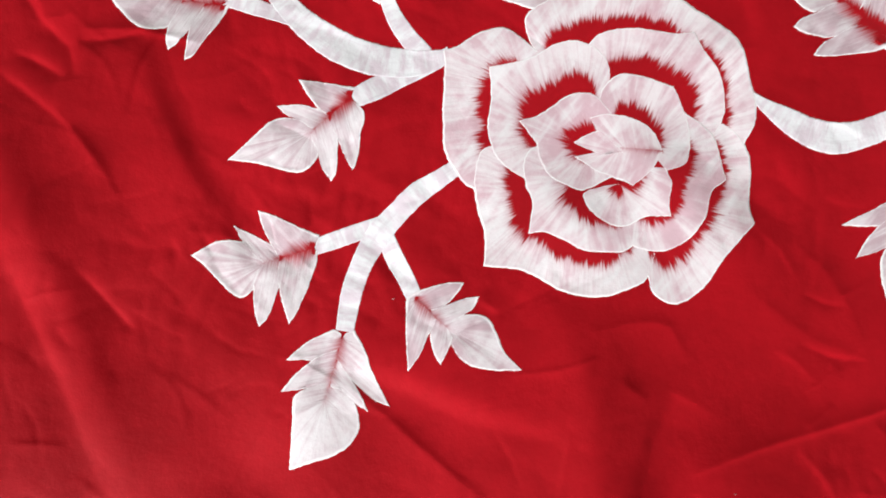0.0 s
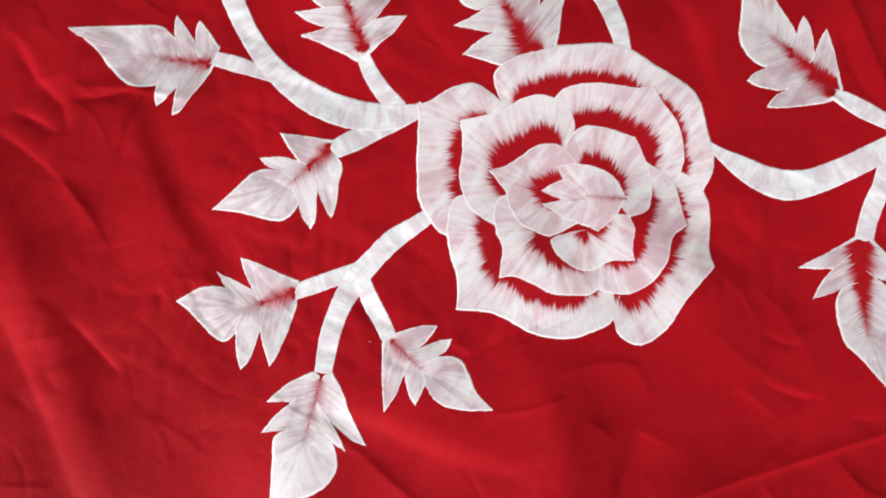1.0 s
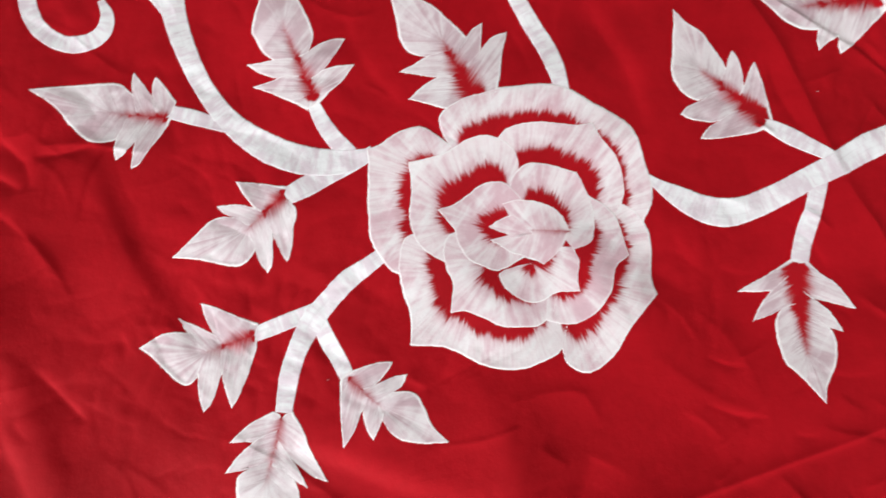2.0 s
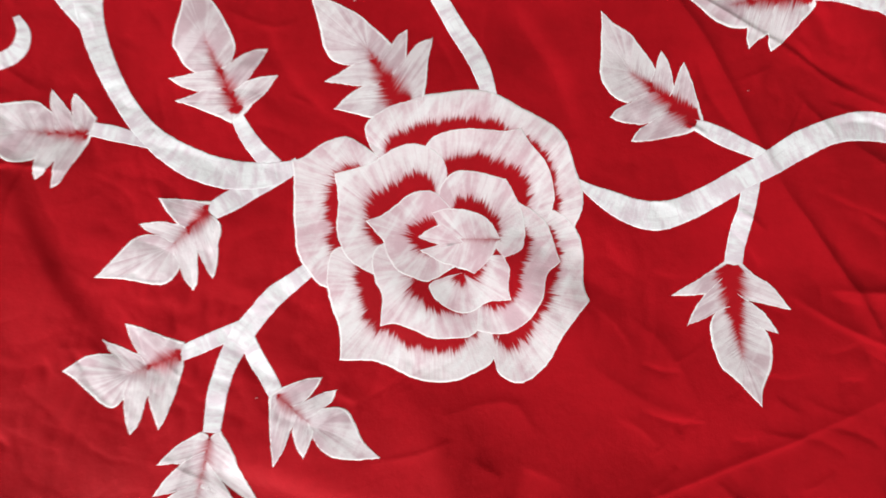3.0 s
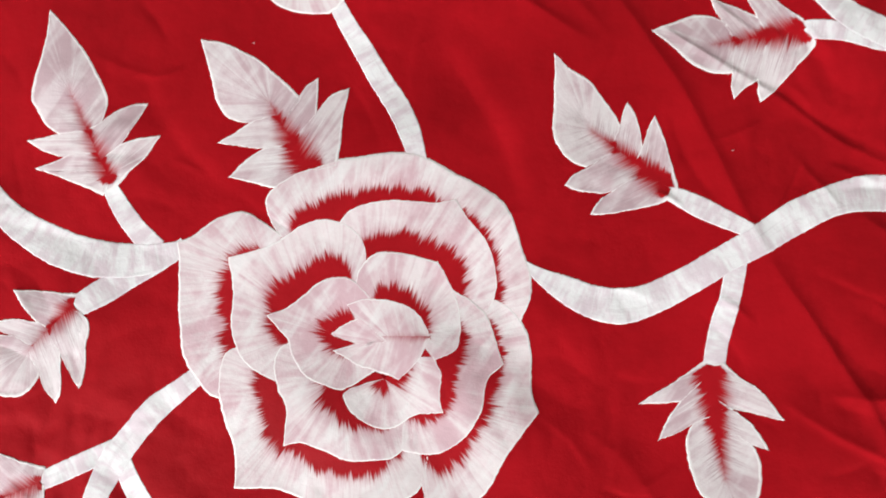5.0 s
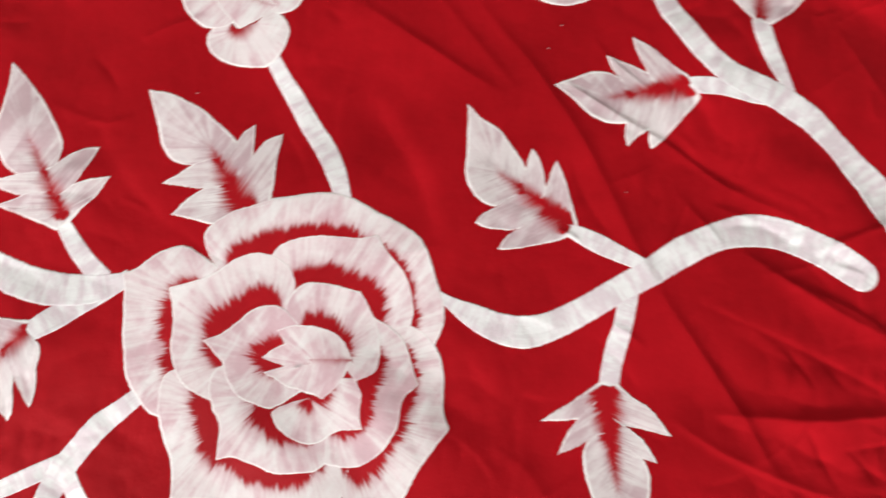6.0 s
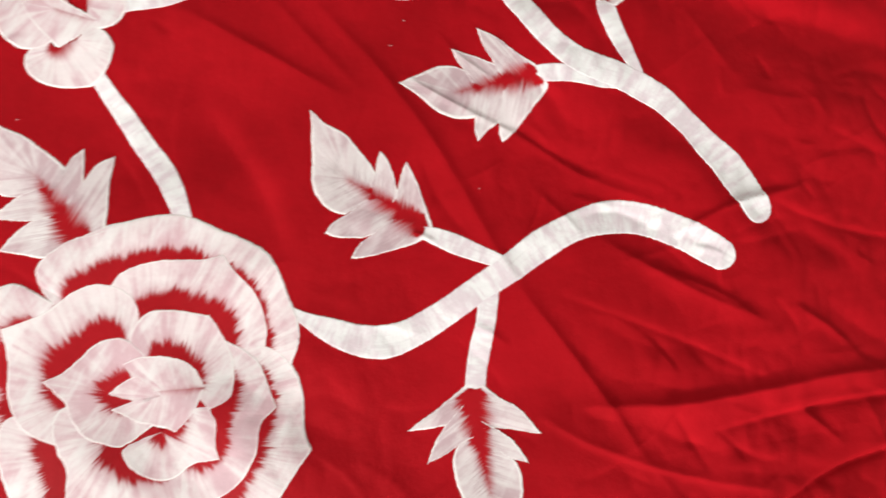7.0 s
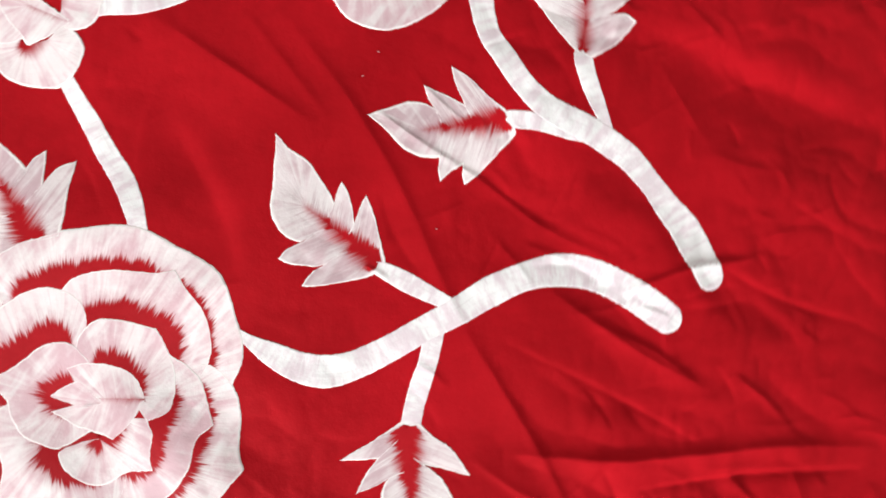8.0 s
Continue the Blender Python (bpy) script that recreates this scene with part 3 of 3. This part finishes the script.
leaf([(-51.60, 15.80), (-58.20, 16.40)], 0.64,
     [(-55.60, 18.80), (-57.50, 20.20), (-60.80, 20.00), (-63.70, 19.70), (-67.70, 19.10, 1), (-64.60, 16.90), (-62.60, 14.40), (-60.70, 12.80), (-59.20, 12.50), (-57.30, 13.00), (-56.00, 14.10)],
     [[(-53.30, 18.80), (-54.30, 20.30), (-55.50, 21.80, 1), (-55.60, 20.30), (-55.50, 18.50)],
      [(-50.10, 17.80), (-51.20, 19.50), (-52.40, 21.00), (-52.70, 21.10, 1), (-53.10, 20.20), (-53.20, 18.70)],
      [(-57.30, 13.40), (-57.50, 11.50), (-57.20, 10.30, 1), (-56.20, 11.20), (-54.90, 12.80)],
      [(-54.90, 12.80), (-55.10, 10.80), (-55.20, 9.10, 1), (-54.30, 9.70), (-53.00, 11.80), (-51.60, 14.00), (-50.80, 15.70)]])
leaf([(-35.90, 5.20), (-40.30, 1.00)], 0.80,
     [(-42.40, 2.50), (-43.80, 2.50), (-45.30, 1.90), (-47.30, -0.10), (-49.90, -2.50, 1), (-47.20, -2.70), (-45.40, -3.10), (-43.60, -3.50), (-41.80, -3.70), (-40.50, -3.10), (-39.50, -1.60)],
     [[(-39.90, 3.80), (-41.70, 4.10), (-44.20, 3.90, 1), (-43.10, 2.90), (-41.80, 2.40)],
      [(-35.80, 6.30), (-38.20, 6.70), (-42.00, 7.10, 1), (-41.10, 5.60), (-39.70, 3.90)],
      [(-39.50, -1.40), (-38.90, -3.20), (-38.00, -4.50, 1), (-37.40, -3.20), (-37.20, 0.10)],
      [(-37.20, 0.10), (-36.40, -1.70), (-35.50, -3.10, 1), (-35.10, -2.10), (-34.70, 1.20), (-34.40, 3.50), (-35.30, 4.40)]])
leaf([(-39.90, -12.50), (-45.20, -14.30)], 0.78,
     [(-46.70, -12.00), (-47.90, -11.90), (-49.50, -11.80), (-51.20, -12.30), (-53.50, -13.70, 1), (-52.00, -14.80), (-50.30, -16.50), (-49.00, -17.80), (-47.90, -18.40), (-47.00, -18.00), (-46.00, -16.90)],
     [[(-44.60, -12.10), (-46.60, -11.20), (-48.90, -10.20, 1), (-48.20, -11.40), (-47.30, -12.50)],
      [(-39.20, -11.00), (-42.10, -9.80), (-44.10, -9.00), (-46.30, -8.40, 1), (-45.80, -10.00), (-44.70, -12.00)],
      [(-46.50, -16.90), (-46.30, -19.50), (-45.50, -21.60, 1), (-44.40, -20.10), (-43.40, -16.50)],
      [(-43.60, -16.50), (-43.00, -18.80), (-42.20, -21.00, 1), (-41.40, -19.70), (-40.20, -16.70), (-39.30, -13.80)]])
leaf([(-36.00, -22.80), (-37.70, -29.90)], 0.24,
     [(-39.50, -28.40), (-41.00, -29.40), (-41.10, -31.90), (-41.20, -35.10), (-41.40, -38.00, 1), (-39.10, -37.00), (-36.20, -35.90), (-34.60, -34.60), (-33.90, -32.70), (-34.30, -30.50), (-35.40, -28.90), (-36.80, -27.30)],
     [[(-36.90, -21.80), (-39.30, -22.90), (-40.90, -24.10), (-42.10, -25.40, 1), (-40.50, -25.40), (-38.90, -25.50)],
      [(-38.90, -24.90), (-41.10, -26.80), (-42.80, -28.90, 1), (-40.70, -28.60), (-39.10, -28.00)],
      [(-34.70, -21.90), (-33.40, -24.00), (-32.30, -26.90), (-30.40, -30.30, 1), (-32.50, -29.40), (-34.90, -27.30)],
      [(-35.40, -26.60), (-34.10, -28.50), (-33.00, -30.90, 1), (-34.50, -29.90), (-36.10, -28.60)]])
leaf([(-27.50, -18.00), (-24.00, -21.10)], 0.33,
     [(-23.80, -19.80), (-22.10, -19.50), (-20.30, -19.50), (-19.00, -20.20), (-18.20, -21.90), (-17.20, -23.80), (-15.40, -25.50, 1), (-18.10, -25.60), (-20.70, -25.40), (-22.30, -24.60), (-23.30, -23.20), (-23.80, -21.80)],
     [[(-27.50, -17.20), (-25.50, -16.40), (-23.50, -16.00), (-22.20, -16.00, 1), (-22.90, -17.10), (-23.80, -18.20)],
      [(-24.40, -18.90), (-22.50, -18.00), (-20.40, -17.50, 1), (-21.00, -18.80), (-22.00, -19.50)],
      [(-23.40, -22.40), (-24.00, -24.00), (-24.60, -25.20, 1), (-25.40, -23.80), (-25.80, -21.80), (-25.50, -20.20)],
      [(-26.10, -21.90), (-26.90, -24.10), (-28.20, -26.20, 1), (-28.50, -23.20), (-28.70, -20.00), (-28.60, -18.00), (-27.70, -17.20)]])
leaf([(-32.30, 18.50), (-36.00, 27.50)], 0.85,
     [(-37.40, 23.30), (-38.80, 24.50), (-39.70, 26.10), (-40.20, 27.40), (-39.90, 29.60), (-39.10, 32.80), (-38.50, 37.20, 1), (-37.00, 35.30), (-35.40, 33.20), (-33.80, 30.60), (-32.60, 27.90), (-32.30, 26.30), (-32.90, 24.10)],
     [[(-37.50, 23.30), (-39.10, 23.00), (-40.90, 22.80, 1), (-39.40, 21.70), (-37.50, 20.90)],
      [(-36.60, 20.90), (-38.40, 20.20), (-40.00, 19.80, 1), (-37.50, 18.80), (-35.00, 17.70), (-32.90, 16.60)],
      [(-33.10, 24.10), (-31.60, 25.10), (-29.80, 25.90), (-28.20, 26.10, 1), (-29.20, 24.20), (-30.40, 22.40), (-31.00, 21.80)],
      [(-31.00, 21.80), (-29.20, 22.30), (-27.00, 22.50, 1), (-28.30, 20.70), (-29.80, 19.30), (-31.50, 17.50), (-32.30, 16.90)]])
leaf([(-11.40, 18.20), (-15.20, 25.40)], 1.69,
     [(-17.10, 23.40), (-19.00, 23.80), (-20.20, 24.70), (-20.90, 26.60), (-21.50, 29.90), (-22.20, 32.70, 1), (-19.40, 32.00), (-16.30, 30.20), (-14.50, 28.50), (-13.00, 27.10), (-12.00, 25.80)],
     [[(-17.10, 23.60), (-19.00, 22.40), (-20.80, 21.40, 1), (-18.40, 20.90), (-16.00, 20.50)],
      [(-16.00, 20.50), (-17.80, 19.50), (-19.80, 17.80, 1), (-17.30, 17.00), (-14.60, 16.40), (-12.40, 17.00)],
      [(-12.00, 25.50), (-11.30, 27.00), (-10.00, 27.90, 1), (-10.10, 26.00), (-10.30, 23.80)],
      [(-10.30, 24.10), (-8.70, 25.90), (-6.80, 26.60, 1), (-7.40, 23.60), (-7.90, 20.20), (-8.40, 18.20)]])
leaf([(26.10, 14.20), (18.50, 20.70)], 1.45,
     [(17.60, 16.70), (16.40, 17.30), (15.30, 18.60), (14.60, 20.70), (14.90, 23.60), (15.30, 29.20, 1), (16.80, 27.40), (18.90, 25.80), (20.00, 24.00), (21.10, 22.30), (21.60, 21.10)],
     [[(21.60, 20.70), (22.10, 22.30), (22.70, 23.30, 1), (23.40, 21.90), (23.90, 18.70)],
      [(17.90, 16.60), (16.30, 15.90), (15.40, 14.90, 1), (16.80, 14.20), (19.80, 13.90)],
      [(20.10, 13.90), (18.80, 13.10), (17.90, 11.80, 1), (20.30, 11.80), (23.30, 12.10), (25.80, 12.70), (26.50, 13.60)],
      [(23.90, 18.70), (24.70, 20.60), (25.40, 21.60, 1), (26.10, 19.90), (26.80, 16.70), (27.20, 14.20)]])
leaf([(29.00, -5.10), (29.50, -15.90)], 1.76,
     [(27.10, -10.10), (26.40, -10.90), (26.00, -12.40), (26.25, -14.90), (26.95, -17.00), (28.60, -18.90), (30.95, -22.00, 1), (31.20, -19.90), (32.50, -17.60), (33.00, -15.20), (32.70, -13.30), (31.70, -12.00), (30.80, -11.40)],
     [[(28.40, -4.30), (27.00, -5.00), (24.30, -6.50), (21.40, -8.00, 1), (23.60, -8.00), (25.80, -7.90)],
      [(25.80, -7.80), (24.40, -9.60), (23.10, -11.80, 1), (24.90, -11.20), (26.90, -10.30)],
      [(30.50, -4.40), (31.90, -5.80), (34.00, -7.50), (35.80, -10.30, 1), (33.50, -9.80), (31.00, -9.20)],
      [(31.00, -9.20), (32.80, -10.80), (34.00, -13.30, 1), (32.60, -12.70), (31.40, -11.80)]])
leaf([(41.60, 30.00), (32.20, 29.10)], 1.45,
     [(33.80, 31.50), (32.40, 32.20), (30.40, 32.40), (28.40, 31.90), (25.80, 31.10, 1), (27.70, 29.40), (29.30, 27.60), (30.90, 26.40), (32.80, 25.90), (34.40, 26.00)],
     [[(37.10, 31.90), (35.10, 33.00), (32.60, 34.40, 1), (33.10, 32.60), (33.80, 31.30)],
      [(33.80, 26.00), (33.70, 24.50), (34.00, 23.20, 1), (35.40, 24.30), (36.70, 25.00)],
      [(36.70, 25.00), (36.70, 23.60), (36.90, 22.60, 1), (38.60, 23.80), (40.70, 26.00), (42.80, 28.40), (42.00, 29.50)],
      [(41.80, 31.10), (39.70, 33.00), (37.80, 35.10), (35.90, 36.60, 1), (36.30, 34.40), (37.10, 32.10)]])
leaf([(51.40, 38.20), (52.90, 50.00)], 0.65,
     [(49.10, 46.50), (49.00, 50.00), (50.90, 54.20), (53.90, 57.70, 1), (55.80, 54.20), (55.90, 50.00), (54.60, 45.80)],
     [[(50.60, 38.00), (48.50, 40.70), (46.00, 44.80), (44.70, 47.30, 1), (47.40, 46.60), (49.80, 45.10)],
      [(54.00, 42.00), (55.80, 43.00), (57.90, 44.70, 1), (56.30, 45.20), (54.60, 45.10)],
      [(52.40, 37.20), (55.20, 38.70), (57.90, 41.40, 1), (56.50, 42.30), (54.40, 42.20)]])
rose = petal("painted_rose", [(-4.40, -0.10), (-6.70, 1.40), (-8.10, 3.60, 1), (-6.20, 4.10), (-3.70, 3.80), (-1.50, 2.90), (-0.10, 1.30), (0.40, -0.20)], [(0.40, -0.20), (-3.70, 0.00)], 9, core=0.1, label=ROSE)
petal("heart_petal", [(-4.30, -0.30), (-6.50, -0.40), (-9.80, 0.80, 1), (-8.30, 1.70), (-6.70, 2.20), (-5.50, 1.00), (-4.30, -0.00)], [(-0.80, -0.20), (-4.40, -0.30)], 10, rose, core=0.00)
petal("heart_petal", [(-4.40, -0.30), (-7.20, -0.70), (-9.70, -0.80, 1), (-7.20, -2.40), (-5.10, -3.20), (-3.00, -4.10, 1), (-0.90, -2.30), (0.40, -0.30)], [(0.40, 0.00), (-4.40, 0.30)], 10, rose, core=0.13)
petal("petal", [(-14.60, 11.30), (-16.10, 12.60), (-17.80, 13.70), (-19.20, 13.80), (-21.40, 13.10), (-23.50, 11.70), (-25.30, 11.10, 1), (-25.10, 9.00), (-25.10, 4.20), (-24.90, -0.10), (-24.00, -2.30), (-22.50, -4.20), (-21.00, -5.10)], [(-15.20, 6.50), (-15.80, 0.70)], 1, rose, band=3.90)
petal("petal", [(-14.30, 11.00), (-15.40, 12.80), (-15.80, 14.80), (-14.90, 16.20), (-12.70, 17.50), (-9.40, 18.50), (-5.40, 19.00), (-1.40, 19.20), (1.30, 18.40), (3.80, 16.80)], [(-8.00, 5.20), (-1.50, 5.30)], 1, rose, band=3.45)
petal("petal", [(1.50, 18.30), (3.60, 16.90), (6.50, 15.30), (8.70, 13.50), (9.80, 11.30), (10.70, 7.60), (11.20, 5.30), (10.90, 3.30), (9.90, 1.30)], [(-3.70, 4.50), (1.30, 1.70)], 2, rose, band=2.94)
petal("petal", [(-18.70, 0.10), (-20.10, -0.30), (-20.90, -1.50), (-21.20, -4.40), (-20.70, -7.20), (-19.80, -10.00), (-19.70, -13.80, 1), (-16.00, -13.90), (-13.60, -14.80), (-11.10, -16.20), (-8.30, -16.90), (-5.50, -16.80), (-2.40, -15.70), (-1.10, -14.60), (-0.40, -12.20)], [(-11.50, -4.90), (-6.50, -6.30)], 2, rose, band=3.45)
petal("petal", [(-1.20, -14.50), (-0.60, -16.30), (0.80, -17.40), (2.20, -17.60), (3.90, -16.80), (6.00, -14.50), (7.80, -11.70), (11.10, -8.10, 1), (10.60, -6.00), (10.80, -2.50), (10.50, 0.00), (9.50, 1.80), (7.80, 3.20), (6.70, 3.40)], [(-1.60, -5.50), (-0.10, -1.90)], 3, rose, band=(4.4, 2.2))
petal("petal", [(-15.40, -3.60), (-16.80, -2.90), (-18.30, -1.80), (-19.40, -0.00), (-19.90, 2.50), (-19.60, 5.80), (-20.00, 9.30, 1), (-16.60, 10.00), (-14.50, 11.00), (-12.70, 12.00), (-10.50, 12.60), (-8.30, 12.20), (-6.50, 10.70), (-5.80, 8.90), (-6.20, 7.00), (-7.20, 5.80)], [(-11.50, 1.50), (-8.70, 3.00)], 4, rose, band=3.60)
petal("petal", [(-8.20, 12.40), (-7.20, 13.40), (-5.10, 14.10), (-2.20, 14.20), (1.40, 13.70), (3.80, 13.90, 1), (5.00, 11.60), (6.80, 9.00), (7.60, 6.10), (7.30, 3.60), (6.20, 1.80)], [(-5.10, 3.00), (-1.50, 1.60)], 3, rose, band=3.30)
petal("petal", [(-13.70, 0.40), (-14.90, -0.30), (-15.60, -1.80), (-15.30, -4.30), (-14.50, -6.40), (-15.00, -10.20, 1), (-13.20, -9.90), (-11.10, -10.60), (-8.70, -11.80), (-6.20, -12.00), (-3.70, -11.70), (-2.00, -10.10), (-1.40, -7.80)], [(-8.70, -3.50), (-5.10, -3.40)], 5, rose, band=(4.6, 2.6))
petal("petal", [(-2.80, -11.20), (-1.30, -11.60), (0.80, -11.70), (3.30, -10.40), (5.10, -7.90), (5.80, -5.00), (7.70, -3.30, 1), (7.00, -1.10), (6.30, 1.40), (4.90, 3.20), (3.20, 4.50)], [(-2.30, -4.10), (-0.80, -1.20)], 6, rose, band=(3.3, 2.3))
petal("petal", [(-6.90, 5.90), (-6.50, 7.20), (-5.40, 8.30), (-4.00, 8.90), (-1.50, 8.60), (1.70, 7.70, 1), (2.60, 5.70), (3.50, 3.20), (3.70, 0.60), (3.20, -1.20), (2.30, -1.90), (1.00, -2.30)], [(-3.70, 0.90), (-1.50, 0.60)], 7, rose, band=3.15)
petal("petal", [(-5.30, 4.00), (-7.10, 6.10), (-8.70, 6.60), (-10.30, 6.30), (-11.90, 5.10), (-14.00, 3.60), (-16.20, 2.90, 1), (-15.10, 1.50), (-14.20, 0.40), (-13.70, -1.40), (-12.60, -3.20), (-10.80, -4.20), (-8.70, -4.80), (-6.50, -3.80), (-5.50, -3.20)], [(-7.60, 0.10), (-5.80, -0.20)], 8, rose, band=3.4)
petal("petal", [(-6.00, -4.30), (-8.30, -5.00), (-8.50, -6.00), (-7.60, -7.50), (-5.50, -8.80), (-3.70, -8.90), (-2.00, -8.00), (-1.00, -7.60, 1), (1.40, -7.70, 1), (1.10, -5.80), (1.40, -3.70), (0.80, -2.30)], [(-4.40, -4.00), (-2.30, -2.00)], 8, rose, band=3.08)
bud = petal("painted_rosebud", [(-7.10, 52.10), (-9.80, 53.80), (-14.00, 52.70), (-17.50, 50.00), (-18.80, 46.50), (-18.30, 44.30), (-17.40, 42.00), (-15.80, 40.50), (-13.80, 40.10), (-12.10, 40.80)], [(-10.80, 46.50), (-9.60, 44.20)], 5, label=BUD, core=0.00)
petal("petal", [(-8.50, 51.50), (-5.10, 51.20), (-3.20, 48.40), (-3.10, 45.80), (-3.70, 43.70), (-4.60, 42.20), (-6.40, 41.50), (-8.00, 41.70)], [(-7.80, 46.20), (-7.90, 44.10)], 4, bud, core=0.21)
petal("petal", [(-13.00, 40.90), (-14.50, 40.20), (-15.30, 39.20), (-15.10, 37.50), (-13.70, 36.00), (-11.40, 35.20), (-8.40, 34.90, 1), (-7.20, 35.90), (-6.10, 37.40), (-5.60, 39.20), (-6.10, 40.60), (-7.60, 41.90)], [(-11.80, 39.80), (-9.50, 40.30)], 4, bud, core=0.91)
petal("petal", [(-7.30, 42.70), (-10.20, 44.90), (-12.20, 46.60), (-15.30, 45.50, 1), (-14.00, 42.80), (-11.50, 39.70, 1), (-9.40, 40.70), (-7.30, 42.10)], [(-7.30, 42.40), (-11.60, 44.40)], 6, bud, core=0.00)
petal("painted_petal", [(20.50, 49.50), (21.20, 46.80), (22.30, 44.80), (24.20, 42.40), (28.10, 41.10), (32.10, 42.20), (35.50, 44.60), (37.10, 46.70), (37.70, 49.40)], [(26.60, 55.00), (31.30, 55.00)], 2, band=6.30, label=UPPER)
for x, y in ((-16.8, 32.0), (27.2, 38.5), (8.5, -38.7), (-34.2, -26.1), (-30.4, -18.1), (33.1, 17.5), (25.3, 35.6)):
    lint(x, y)
